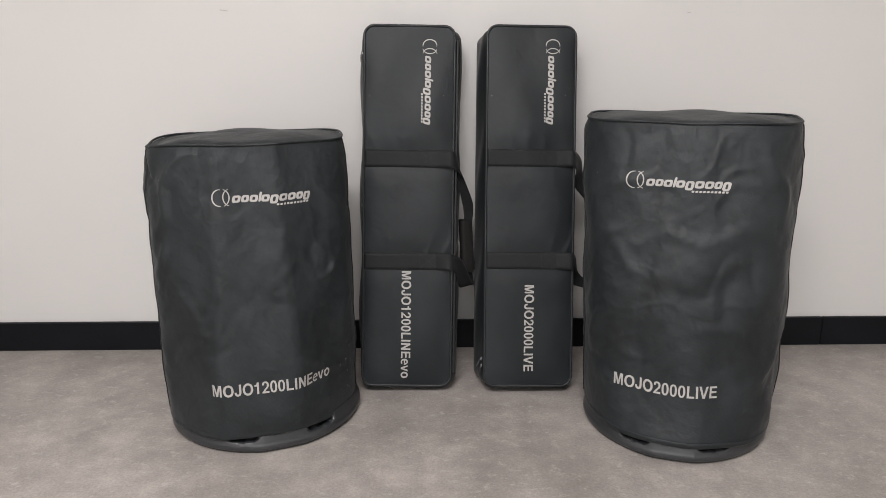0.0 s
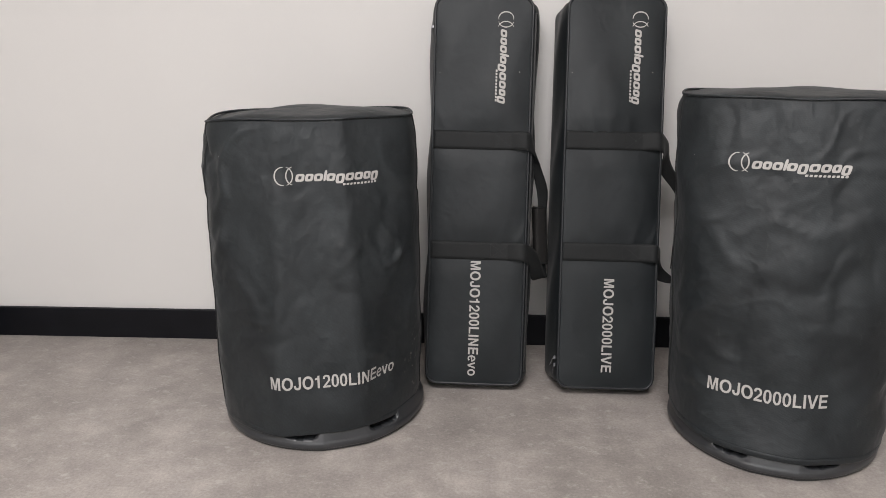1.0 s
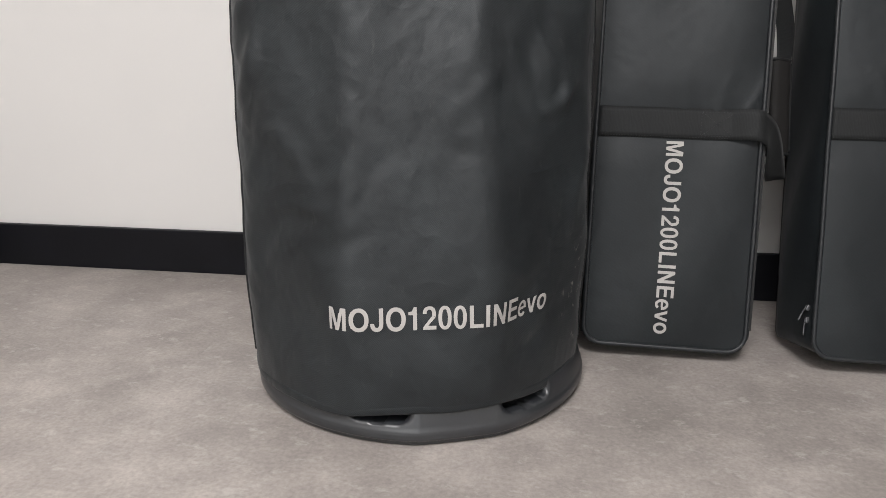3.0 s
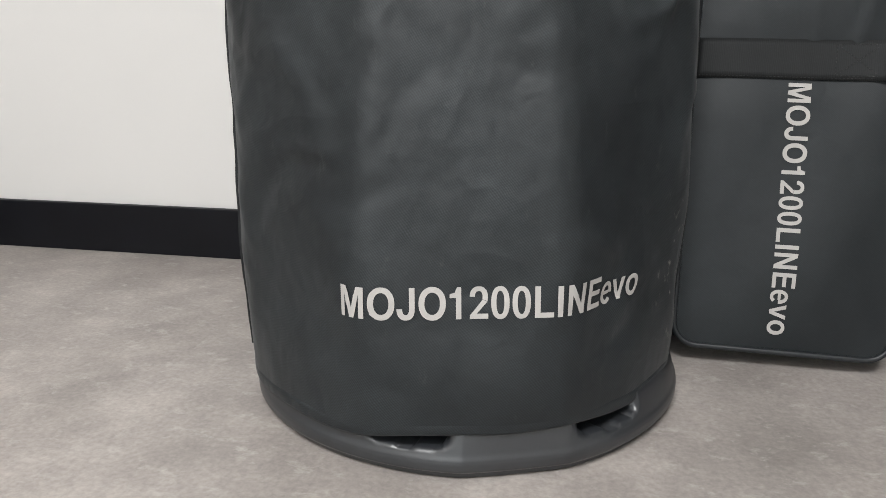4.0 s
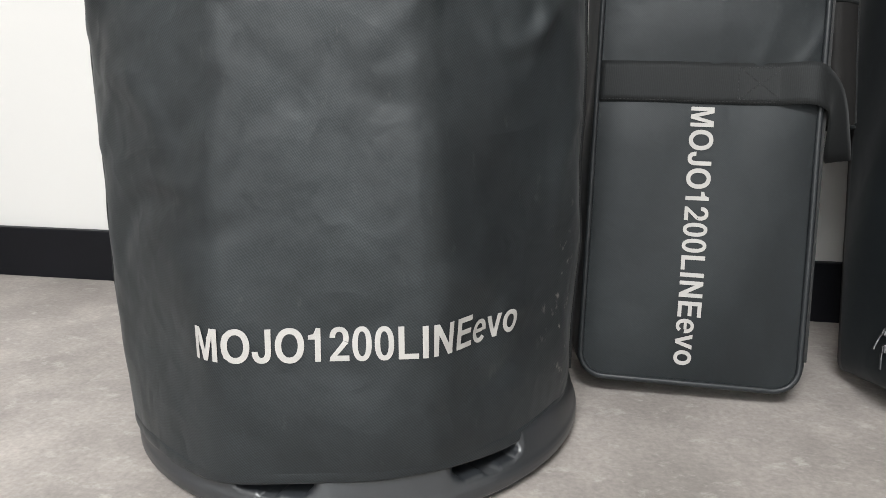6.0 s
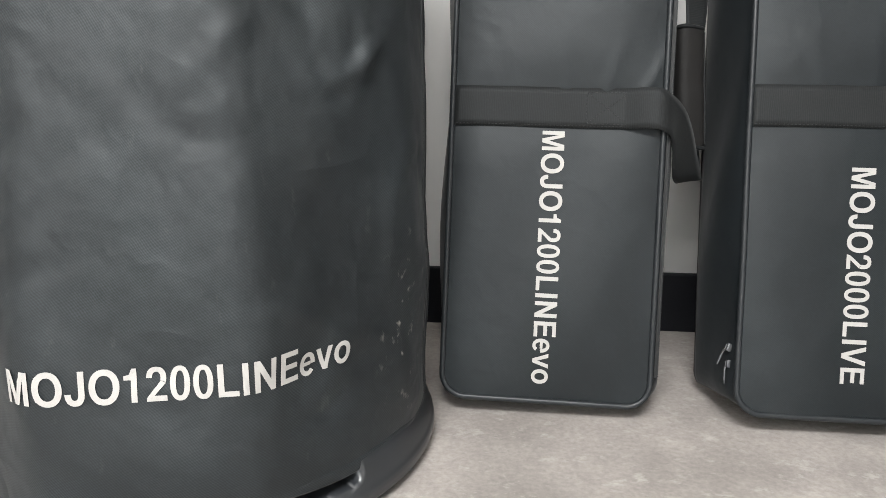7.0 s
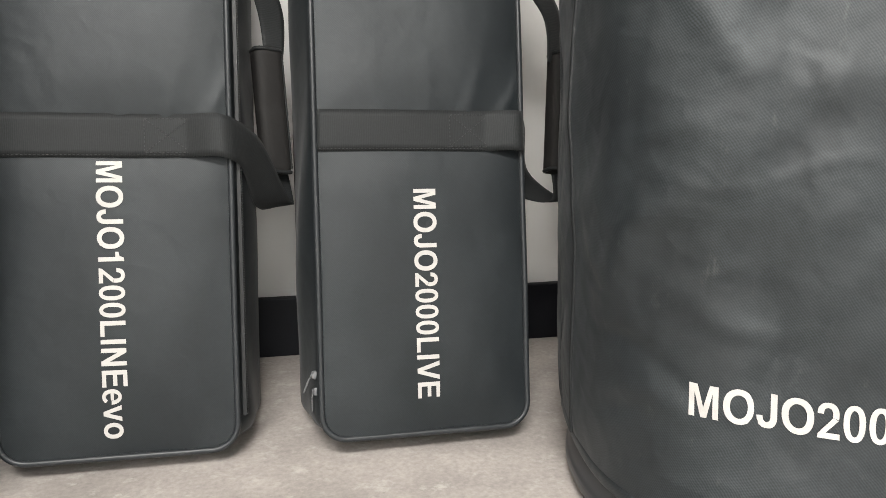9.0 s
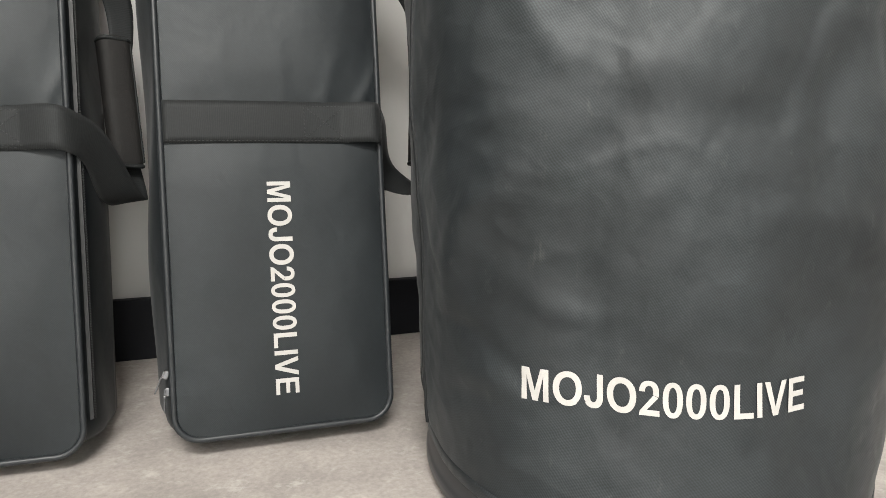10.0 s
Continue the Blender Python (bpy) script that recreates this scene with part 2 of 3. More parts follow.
def finish_flat(bm, cell=0.004):
    """Cuts flat shapes into small cells, so that they can be laid on a curved cloth."""
    bm.verts.ensure_lookup_table()
    lo = [min(v.co[k] for v in bm.verts) for k in (0, 1)]
    hi = [max(v.co[k] for v in bm.verts) for k in (0, 1)]
    for k in (0, 1):
        x = lo[k] + cell
        while x < hi[k]:
            at, no = [0, 0, 0], [0, 0, 0]
            at[k], no[k] = x, 1
            bmesh.ops.bisect_plane(bm, geom=bm.verts[:] + bm.edges[:] + bm.faces[:], plane_co=at, plane_no=no)
            x += cell
    return bm


def ring_strip(cx, cy, rx, ry, tx, ty, a0=0.0, a1=360.0, power=2.3, n=44):
    """A band between two rounded loops, from the angle a0 to a1, as two runs of points."""
    outer, inner = [], []
    for k in range(n + 1):
        a = radians(a0 + (a1 - a0) * k / n)
        c, si = math.cos(a), math.sin(a)
        q = (abs(c) ** power + abs(si) ** power) ** (-1 / power)
        outer.append((cx + rx * q * c, cy + ry * q * si))
        inner.append((cx + (rx - tx) * q * c, cy + (ry - ty) * q * si))
    return outer, inner


def glyph(ch):
    """One bold sans-serif letter or figure, capitals 1 high: its advance, its polygons and its bands."""
    w, t = 0.195, 0.165
    if ch == "M":
        return 1.16, [[(0.1, 0), (0.1, 1), (0.38, 1), (0.58, 0.32), (0.58, 0), (0.485, 0), (0.285, 0.76), (0.285, 0)],
                      [(1.06, 0), (1.06, 1), (0.78, 1), (0.58, 0.32), (0.58, 0), (0.675, 0), (0.875, 0.76), (0.875, 0)]], []
    if ch == "N":
        return 1.0, [[(0.1, 0), (0.1, 1), (0.30, 1), (0.70, 0.34), (0.70, 1), (0.895, 1), (0.895, 0), (0.69, 0), (0.295, 0.65), (0.295, 0)]], []
    if ch == "L":
        return 0.85, [[(0.1, 0), (0.1, 1), (0.305, 1), (0.305, t), (0.80, t), (0.80, 0)]], []
    if ch == "I":
        return 0.39, [[(0.09, 0), (0.09, 1), (0.295, 1), (0.295, 0)]], []
    if ch == "E":
        return 0.93, [[(0.1, 0), (0.1, 1), (0.85, 1), (0.85, 1 - t), (0.305, 1 - t), (0.305, 0.60), (0.81, 0.60), (0.81, 0.435), (0.305, 0.435), (0.305, t), (0.87, t), (0.87, 0)]], []
    if ch == "V":
        return 0.93, [[(0.01, 1), (0.225, 1), (0.465, 0.25), (0.465, 0), (0.355, 0)], [(0.92, 1), (0.705, 1), (0.465, 0.25), (0.465, 0), (0.575, 0)]], []
    if ch == "v":
        return 0.77, [[(0.01, 0.72), (0.215, 0.72), (0.385, 0.22), (0.385, 0), (0.285, 0)], [(0.76, 0.72), (0.555, 0.72), (0.385, 0.22), (0.385, 0), (0.485, 0)]], []
    if ch == "1":
        return 0.775, [[(0.32, 0), (0.32, 0.66), (0.09, 0.66), (0.09, 0.79), (0.27, 0.82), (0.36, 1), (0.515, 1), (0.515, 0)]], []
    if ch == "J":
        return 0.775, [[(0.48, 0.34), (0.48, 1), (0.685, 1), (0.685, 0.34)]], [ring_strip(0.355, 0.34, 0.33, 0.36, 0.205, 0.175, 180, 360)]
    if ch == "2":
        return 0.775, [[(0.04, 0), (0.06, 0.12), (0.30, t), (0.72, t), (0.72, 0)], [(0.06, 0.12), (0.30, t), (0.687, 0.53), (0.522, 0.60)]], [ring_strip(0.375, 0.68, 0.33, 0.335, 0.19, 0.15, -22, 178)]
    if ch == "O":
        return 1.085, [], [ring_strip(0.5425, 0.5, 0.495, 0.525, 0.215, 0.18, power=2.15)]
    if ch == "0":
        return 0.775, [], [ring_strip(0.3875, 0.5, 0.335, 0.515, 0.19, 0.15, power=2.3)]
    if ch == "o":
        return 0.85, [], [ring_strip(0.425, 0.36, 0.375, 0.385, 0.195, 0.155, power=2.1)]
    # the small e
    return 0.775, [[(0.215, 0.31), (0.215, 0.435), (0.545, 0.435), (0.545, 0.31)]], [ring_strip(0.385, 0.36, 0.355, 0.385, 0.185, 0.14, -4, 320, power=2.1)]


def letters(text, length, cap):
    """A printed line as flat faces: x from 0 to length, capitals cap high from y = 0."""
    bm = bmesh.new()
    x = 0.0
    for ch in text:
        advance, polygons, bands = glyph(ch)
        for poly in polygons:
            bm.faces.new([bm.verts.new((x + px, py, 0)) for px, py in poly])
        for outer, inner in bands:
            vo = [bm.verts.new((x + px, py, 0)) for px, py in outer]
            vi = [bm.verts.new((x + px, py, 0)) for px, py in inner]
            for k in range(len(vo) - 1):
                bm.faces.new((vo[k], vo[k + 1], vi[k + 1], vi[k]))
        x += advance
    bm.normal_update()
    bmesh.ops.triangulate(bm, faces=bm.faces[:])
    for v in bm.verts:
        v.co = Vector((v.co.x / x * length, v.co.y * cap, 0))
    finish_flat(bm)
    for f in bm.faces:
        if f.normal.z < 0:
            f.normal_flip()
    return bm


def emblem(length):
    """The maker's mark as plain shapes: two crossing crescents, a row of slanted rounded blocks, a row of small bars."""
    bm = bmesh.new()

    def strip(inner, outer):
        vi = [bm.verts.new((*p, 0)) for p in inner]
        vo = [bm.verts.new((*p, 0)) for p in outer]
        n = len(vi)
        for i in range(n - 1):
            bm.faces.new((vi[i], vi[i + 1], vo[i + 1], vo[i]))

    def crescent(cx, cy, r, a0, a1, w):
        inner, outer = [], []
        for i in range(25):
            f = i / 24
            a = radians(a0 + (a1 - a0) * f)
            th = w * (0.35 + 0.65 * math.sin(math.pi * f))
            outer.append((cx + 0.82 * r * math.cos(a), cy + r * math.sin(a)))
            inner.append((cx + 0.82 * (r - th) * math.cos(a), cy + (r - th) * math.sin(a)))
        strip(inner, outer)

    def block(x, y, w, h, hole=True, band=0.17, skew=0.22):
        n, inner, outer = 28, [], []
        for i in range(n + 1):
            a = 2 * math.pi * i / n
            c, s = math.cos(a), math.sin(a)
            k = (abs(c) ** 4 + abs(s) ** 4) ** -0.25
            for rw, rh, run in ((w / 2, h / 2, outer), (w / 2 - band * 0.085, h / 2 - band * 0.085 * 0.8, inner)):
                if run is inner and not hole:
                    rw, rh = 0.0002, 0.0002
                px, py = rw * k * c, rh * k * s
                run.append((x + w / 2 + px + skew * (y + h / 2 + py), y + h / 2 + py))
        strip(inner, outer)

    # drawn on a line 1 long
    crescent(0.078, 0.055, 0.085, 78, 282, 0.016)
    crescent(0.108, 0.055, 0.085, -82, 82, 0.014)
    crescent(0.178, 0.055, 0.085, 98, 262, 0.014)
    x = 0.19
    shapes = ((0.085, 0.0, 0.082, True), (0.078, 0.0, 0.082, True), (0.085, 0.0, 0.082, True), (0.026, 0.0, 0.115, False), (0.085, 0.0, 0.082, True),
              (0.082, -0.022, 0.104, True), (0.088, 0.0, 0.082, True), (0.085, 0.0, 0.082, True), (0.076, 0.0, 0.082, True), (0.078, -0.02, 0.102, True))
    for w, y, h, hole in shapes:
        block(x, y, w * 0.92, h * 0.86, hole, 0.30)
        x += w * 1.005
    for i in range(10):
        block(0.62 + i * 0.034, -0.042, 0.024, 0.02, False)
    xs = [v.co.x for v in bm.verts]
    x0, x1 = min(xs), max(xs)
    for v in bm.verts:
        v.co = Vector(((v.co.x - x0) / (x1 - x0), v.co.y, 0)) * length
    return finish_flat(bm)


def lay(name, bm, fn, mat, lift=0.0010):
    """Lays flat faces on a surface: fn(x, y) gives the place and the normal."""
    bm.verts.ensure_lookup_table()
    for v in bm.verts:
        p, n = fn(v.co.x, v.co.y)
        v.co = Vector(p) + Vector(n) * lift
    bm.normal_update()
    return bm_mesh(name, bm, mat, False)


# ---- the room ----
tagged(new("floor", box_mesh("floor", (WEST_X - 0.1, SOUTH_Y - 0.1, -0.06), (EAST_X + 0.1, WALL_Y + 0.1, 0.0), floor_mat)), "grey-brown stone-look vinyl floor with mottled worn patches", "floor", kind="structure")
tagged(new("wall_north", box_mesh("wall_north", (WEST_X - 0.1, WALL_Y, 0.0), (EAST_X + 0.1, WALL_Y + 0.1, TOP), wall_mat)), "matt off-white painted wall behind the bags", "wall", kind="structure")
tagged(new("wall_west", box_mesh("wall_west", (WEST_X - 0.1, SOUTH_Y, 0.0), (WEST_X, WALL_Y, TOP), wall_mat)), "matt off-white painted side wall", "wall", kind="structure")
tagged(new("wall_east", box_mesh("wall_east", (EAST_X, SOUTH_Y, 0.0), (EAST_X + 0.1, WALL_Y, TOP), wall_mat)), "matt off-white painted wall closing the room", "wall", kind="structure")
tagged(new("wall_south", box_mesh("wall_south", (WEST_X - 0.1, SOUTH_Y - 0.1, 0.0), (EAST_X + 0.1, SOUTH_Y, TOP), wall_mat)), "matt off-white painted wall closing the room", "wall", kind="structure")
tagged(new("ceiling", box_mesh("ceiling", (WEST_X - 0.1, SOUTH_Y - 0.1, TOP), (EAST_X + 0.1, WALL_Y + 0.1, TOP + 0.1), wall_mat)), "plain white ceiling", "ceiling", kind="structure")

# two faint scuffs on the wall's paint
scuff_mat = plain("grey_rubbed_paint", (0.50, 0.49, 0.47), 0.6, vary=0.2, scale=300)
for x, z, half, tall, tilt in ((-0.460, 0.884, 0.012, 0.0013, 6), (0.675, 0.874, 0.005, 0.0013, -8)):
    bm = bmesh.new()
    bmesh.ops.create_icosphere(bm, subdivisions=2, radius=1.0)
    bm.transform(pose(x, WALL_Y, z, 0, tilt, 0) @ Matrix.Diagonal((half, 0.0007, tall, 1)))
    part("scuff", bm_mesh("scuff", bm, scuff_mat, True), bpy.data.objects["wall_north"], "faint grey scuff")
JOINT_X = 1.104
for lo, hi in (((WEST_X, WALL_Y - 0.012, 0.0), (JOINT_X - 0.0008, WALL_Y, 0.08)), ((JOINT_X + 0.0008, WALL_Y - 0.012, 0.0), (EAST_X, WALL_Y, 0.08)),
               ((WEST_X, SOUTH_Y, 0.0), (WEST_X + 0.012, WALL_Y - 0.0125, 0.08)), ((EAST_X - 0.012, SOUTH_Y, 0.0), (EAST_X, WALL_Y - 0.0125, 0.08))):
    tagged(new("baseboard", box_mesh("baseboard", lo, hi, skirting_mat, 0.002)), "black satin skirting board along the white wall", "baseboard", kind="structure")


# ---- covered loudspeakers ----
class Cover:
    """The cloth of a loudspeaker cover, round at the hem and squarer at the top."""

    def __init__(self, height, low, high, seed, creases, slack=1.0, lean=0.0, dents=1.0):
        self.h, self.low, self.high, self.creases, self.lean = height, low, high, creases, lean
        rng = random.Random(seed)
        self.waves = [(slack * rng.uniform(0.0008, 0.0020), rng.uniform(10, 55) * rng.choice((-1, 1)), rng.uniform(10, 50), rng.uniform(0, 6.28)) for _ in range(14)]
        # many small slack dents, most of them towards the sides and the top
        extra = []
        for _ in range(46):
            u0 = rng.choice((-1, 1)) * abs(rng.gauss(0.15, 0.08))
            extra.append((u0, rng.uniform(0.09, height - 0.03), rng.uniform(-70, 70), rng.uniform(0.02, 0.06), rng.uniform(0.006, 0.014), dents * rng.choice((-1, 1)) * rng.uniform(0.001, 0.003)))
        self.creases = tuple(creases) + tuple(extra)
        self.foot_shift = 0.0
        self.z0, self.belly, self.flare, self.dome, self.facet = 0.034, 0.004, 0.004, 0.011, 0.85
        self.twist, self.swell, self.droop, self.hem_sag = 0.0, 0.0, 0.0, (0.0, 0.008)

    def shape(self, t):
        """Half width, front depth, back depth and squareness at the height t from 0 to 1."""
        mixed = [a + (b - a) * t for a, b in zip(self.low, self.high)]
        a, bf, bb, n = mixed
        n = self.low[3] + (self.high[3] - self.low[3]) * t ** 1.4
        flare = self.flare * np.exp(-t / 0.08)
        bf, a = bf + flare + self.swell * np.exp(-(((t - 0.17) / 0.2) ** 2)), a - 0.003 * np.exp(-t / 0.06)
        tuck = 1.0 - 0.035 * np.clip((t - 0.93) / 0.07, 0, 1) ** 2
        belly = 1.0 + self.belly * np.sin(np.pi * np.clip(t, 0, 1)) ** 1.3
        return a * tuck * belly, bf, bb, n

    def raw(self, phi, z):
        t = np.clip((z - self.z0) / (self.h - self.z0), 0, 1)
        a, bf, bb, n = self.shape(t)
        c, s = np.cos(phi), np.sin(phi)
        b = np.where(s < 0, bf, bb)
        n = np.where(s < 0, n, np.maximum(n, 2.0 + 1.6 * np.clip(t * 4, 0, 1)))
        r = (np.abs(c / a) ** n + np.abs(s / b) ** n) ** (-1 / n)
        # the cabinet inside has a flat front and canted sides, which show through the cloth
        front = (phi + np.pi / 2 + np.pi) % (2 * np.pi) - np.pi
        flat = np.zeros_like(r)
        for d in (-0.045, -0.015, 0.015, 0.045):
            g = np.abs(front + d)
            face = np.where(g < 0.37, g, np.abs(g - 0.735))
            flat += np.where(g < 1.1, np.cos(0.37) / np.cos(np.minimum(face, 0.37)) - 1, 0.0) / 4
        r = r * (1 + self.facet * flat * np.clip(0.3 + 5 * t, 0, 1) * np.clip(1.3 - 0.6 * t, 0, 1))
        # the slack cloth is turned a little on the cabinet, more so towards the top
        turned = phi + radians(self.twist) * t
        return np.stack([r * np.cos(turned) + self.lean * t + self.foot_shift * (1 - t), r * np.sin(turned), z + 0 * r], -1), t

    def at(self, phi, z):
        phi, z = np.broadcast_arrays(np.asarray(phi, float), np.asarray(z, float))
        e = 1e-3
        p, t = self.raw(phi, z)
        d1 = self.raw(phi + e, z)[0] - self.raw(phi - e, z)[0]
        d2 = self.raw(phi, z + e)[0] - self.raw(phi, z - e)[0]
        n = np.cross(d1, d2)
        n /= np.linalg.norm(n, axis=-1, keepdims=True) + 1e-12
        u = 0.2 * (phi + np.pi / 2)
        push = np.zeros_like(u)
        for amp, ku, kz, ph in self.waves:
            w = np.sin(ku * u + kz * z + ph)
            push += amp * w * np.abs(w)
        for u0, zc, angle, length, width, amp in self.creases:
            ca, sa = np.cos(radians(angle)), np.sin(radians(angle))
            al = (u - u0) * ca + (z - zc) * sa
            ac = -(u - u0) * sa + (z - zc) * ca
            ac = ac + 0.012 * np.sin(al * 40 + u0 * 50)
            push += amp * np.exp(-(al / length) ** 2 - (ac / width) ** 2)
        calm = np.clip(t / 0.05, 0.15, 1) * np.clip((1 - t) / 0.03, 0.25, 1)
        # the cloth strains between the two printed lines and slackens at the sides
        slack = 0.75 + 0.25 * np.clip((np.abs(u) - 0.08) / 0.12, 0, 1)
        return p + n * (push * calm * slack)[..., None], n, u

    def sink(self, phi, z):
        """How far the slack shoulder at the outer top corner hangs down."""
        side = np.exp(-(((phi + np.pi * 1.0) / 0.42) ** 2)) + np.exp(-(((phi - np.pi * 1.0) / 0.42) ** 2))
        return -self.droop * side * np.clip((z / self.h - 0.8) / 0.2, 0, 1) ** 2

    def front(self, u0, z0, slope=0.0, middle=0.0):
        """Lays a flat print on the front: x along the cloth from u0, y up from z0."""
        phis = np.linspace(-np.pi * 1.05, 0.05 * np.pi, 900)

        def fn(x, y):
            z = z0 + y + slope * (x - middle)
            key = round(z, 4)
            if key not in table:
                p = self.raw(phis, np.full_like(phis, key))[0]
                run = np.r_[0, np.cumsum(np.linalg.norm(np.diff(p, axis=0), axis=1))]
                table[key] = run - np.interp(-np.pi / 2, phis, run)
            phi = np.interp(u0 + x, table[key], phis)
            p, n, _ = self.at(phi, z)
            return p, n

        table = {}
        return fn


def hem_rise(c, phi):
    """The hem hangs lowest at the front, sags to one side and waves a little."""
    rise = 0.0045 * (1 - np.cos(phi + np.pi / 2)) - c.hem_sag[0] * np.maximum(0, -np.cos(phi)) - c.hem_sag[1] * np.maximum(0, np.cos(phi))
    return rise + 0.0016 * np.sin(4 * phi + 0.6) + 0.001 * np.sin(11 * phi + 2)


def cover_mesh(c):
    nu, nv = 288, 150
    phi = np.linspace(-np.pi, np.pi, nu, endpoint=False)
    z = c.z0 + (c.h - c.z0) * (1 - (1 - np.linspace(0, 1, nv)) ** 1.15)
    P, Z = np.meshgrid(phi, z)
    pts, nor, u = c.at(P, Z)
    # hem waves up and down a little
    k = np.exp(-((Z - c.z0) / 0.03) ** 2)
    pts[..., 2] += k * hem_rise(c, P) + c.sink(P, Z)
    verts = list(pts.reshape(-1, 3))
    uvs = list(np.stack([u, Z], -1).reshape(-1, 2))
    faces = grid_faces(nu, nv, True)
    # domed top panel
    rim = pts[-1]
    mid = rim.mean(0)
    rings = 16
    for j in range(1, rings + 1):
        f = 1 - j / rings
        for i in range(nu):
            q = mid + (rim[i] - mid) * f
            sag = c.dome * (1 - f ** 2.2) - 0.004 * math.exp(-((f - 0.93) / 0.05) ** 2)
            sag += 0.003 * math.sin(q[0] * 31 + 1.3) * math.sin(q[1] * 27) * min(1, 6 * (1 - f))
            verts.append((q[0], q[1], rim[i][2] * f + c.h * (1 - f) + sag))
            uvs.append((q[0], q[1] + 2))
    base = (nv - 1) * nu
    for j in range(rings):
        a0, b0 = base + j * nu, base + (j + 1) * nu
        for i in range(nu):
            i2 = (i + 1) % nu
            faces.append((a0 + i, a0 + i2, b0 + i2, b0 + i))
    return mesh_from("cover", verts, faces, cloth_cover, uvs)


def hem_mesh(c):
    """The doubled, stitched edge of the cloth."""
    nu = 240
    prof = [(-0.0002, 0.0105), (0.0006, 0.0100), (0.0009, 0.006), (0.0010, 0.001), (0.0002, -0.001), (-0.003, 0.001), (-0.003, 0.01)]
    phi = np.linspace(-np.pi, np.pi, nu, endpoint=False)
    wave = hem_rise(c, phi)
    verts, uvs = [], []
    for out, up in prof:
        p, n, u = c.at(phi, np.full_like(phi, c.z0 + 0.001))
        q = p + n * out
        q[:, 2] = c.z0 + wave + up
        verts += list(q)
        uvs += [(a, up) for a in u]
    return mesh_from("hem", verts, grid_faces(nu, len(prof), True), cloth_cover, uvs)


def base_mesh(radius, slots):
    """Moulded round foot with a sloping top and carrying slots."""
    nu = 540
    prof = [(0.92, 0.0), (0.955, 0.0), (0.968, 0.002), (0.974, 0.006), (0.976, 0.0075), (0.994, 0.0085), (1.0, 0.0105), (1.001, 0.016), (0.998, 0.019), (0.990, 0.0225),
            (0.981, 0.029), (0.971, 0.036), (0.960, 0.043), (0.946, 0.049), (0.928, 0.054), (0.90, 0.057), (0.87, 0.058), (0.82, 0.058)]
    fine = []
    for a, b in zip(prof, prof[1:]):
        for k in range(3):
            fine.append((a[0] + (b[0] - a[0]) * k / 3, a[1] + (b[1] - a[1]) * k / 3))
    fine.append(prof[-1])
    verts = []
    for r, z in fine:
        for i in range(nu):
            ph = 2 * math.pi * i / nu
            front = (ph + math.pi / 2 + math.pi) % (2 * math.pi) - math.pi
            # flat facet at the front between the slots
            edge = 1 / math.cos(0.205) - 1
            swell = (1 / math.cos(front) - 1) if abs(front) < 0.205 else edge * max(0.0, 1 - (abs(front) - 0.205) / 0.42) ** 1.3
            rr = radius * r * (1 + 0.65 * (swell - 0.4 * edge))
            ang, up = ph, z
            for mid, half in slots:
                across = (front - mid) / half
                f = (abs(across) ** 3.2 + abs((z - 0.0375) / 0.0115) ** 3.2) ** (1 / 3.2)
                if f < 1.05:
                    rr -= 0.0035 * min(1, (1.05 - f) / 0.05)
                if f < 0.93:
                    # behind the lip the foot is hollow and wider than the slot
                    rr -= 0.07
                    ang += across * half * 0.7
                    up = min(0.055, max(0.003, 0.0375 + (z - 0.0375) * 2.6))
            verts.append((rr * math.cos(ang), rr * math.sin(ang), up))
    faces = grid_faces(nu, len(fine), True)
    faces.append(tuple(range(nu - 1, -1, -1)))
    faces.append(tuple((len(fine) - 1) * nu + i for i in range(nu)))
    return mesh_from("foot", verts, faces, plastic)


def seam_mesh(c, phi0, wob):
    zs = np.linspace(c.z0 + 0.012, c.h - 0.004, 90)
    p, n, _ = c.at(phi0 + wob * np.sin(zs * 9), zs)
    p[:, 2] += c.sink(phi0 + 0 * zs, zs)
    return tube_mesh("side_seam", list(p + n * 0.0002), 0.0021, seam_mat, 6)


def rim_mesh(c):
    phi = np.linspace(-np.pi, np.pi, 220, endpoint=False)
    p, n, _ = c.at(phi, np.full_like(phi, c.h - 0.001))
    q = p + n * 0.0012
    q[:, 2] = c.h + 0.0012 + 0.0012 * np.sin(5 * phi) + c.sink(phi, c.h)
    return tube_mesh("top_seam", list(q), 0.0024, cloth_cover, 6, True)


def loudspeaker(label, m, c, foot_r, foot_at, line, line_len, u_line, z_line, u_mark, z_mark, slope, slots):
    thing = new("covered_loudspeaker")
    thing.matrix_world = m
    tagged(thing, label, "loudspeaker", "covered loudspeakers")
    cover = part("cover", cover_mesh(c), thing, "black woven cloth cover with creases")
    part("hem", hem_mesh(c), cover)
    part("top_seam", rim_mesh(c), cover)
    for ph, wob in ((-np.pi * 0.905, 0.02), (-np.pi * 0.07, -0.02)):
        part("side_seam", seam_mesh(c, ph, wob), cover)
    part("lettering", lay("lettering", letters(line, line_len, 0.0235), c.front(u_line, z_line, slope, line_len / 2), ink), cover, "white printed model lettering")
    part("emblem", lay("emblem", emblem(0.192), c.front(u_mark, z_mark), ink), cover, "white printed maker's mark")
    foot = part("foot", base_mesh(foot_r, slots), thing, "black moulded plastic foot with carrying slots")
    foot.matrix_basis = m.inverted() @ pose(foot_at[0], foot_at[1], 0, 0, 0, foot_at[2]) @ Matrix.Diagonal((foot_at[3], 1.0, 1.0, 1.0))
    return thing


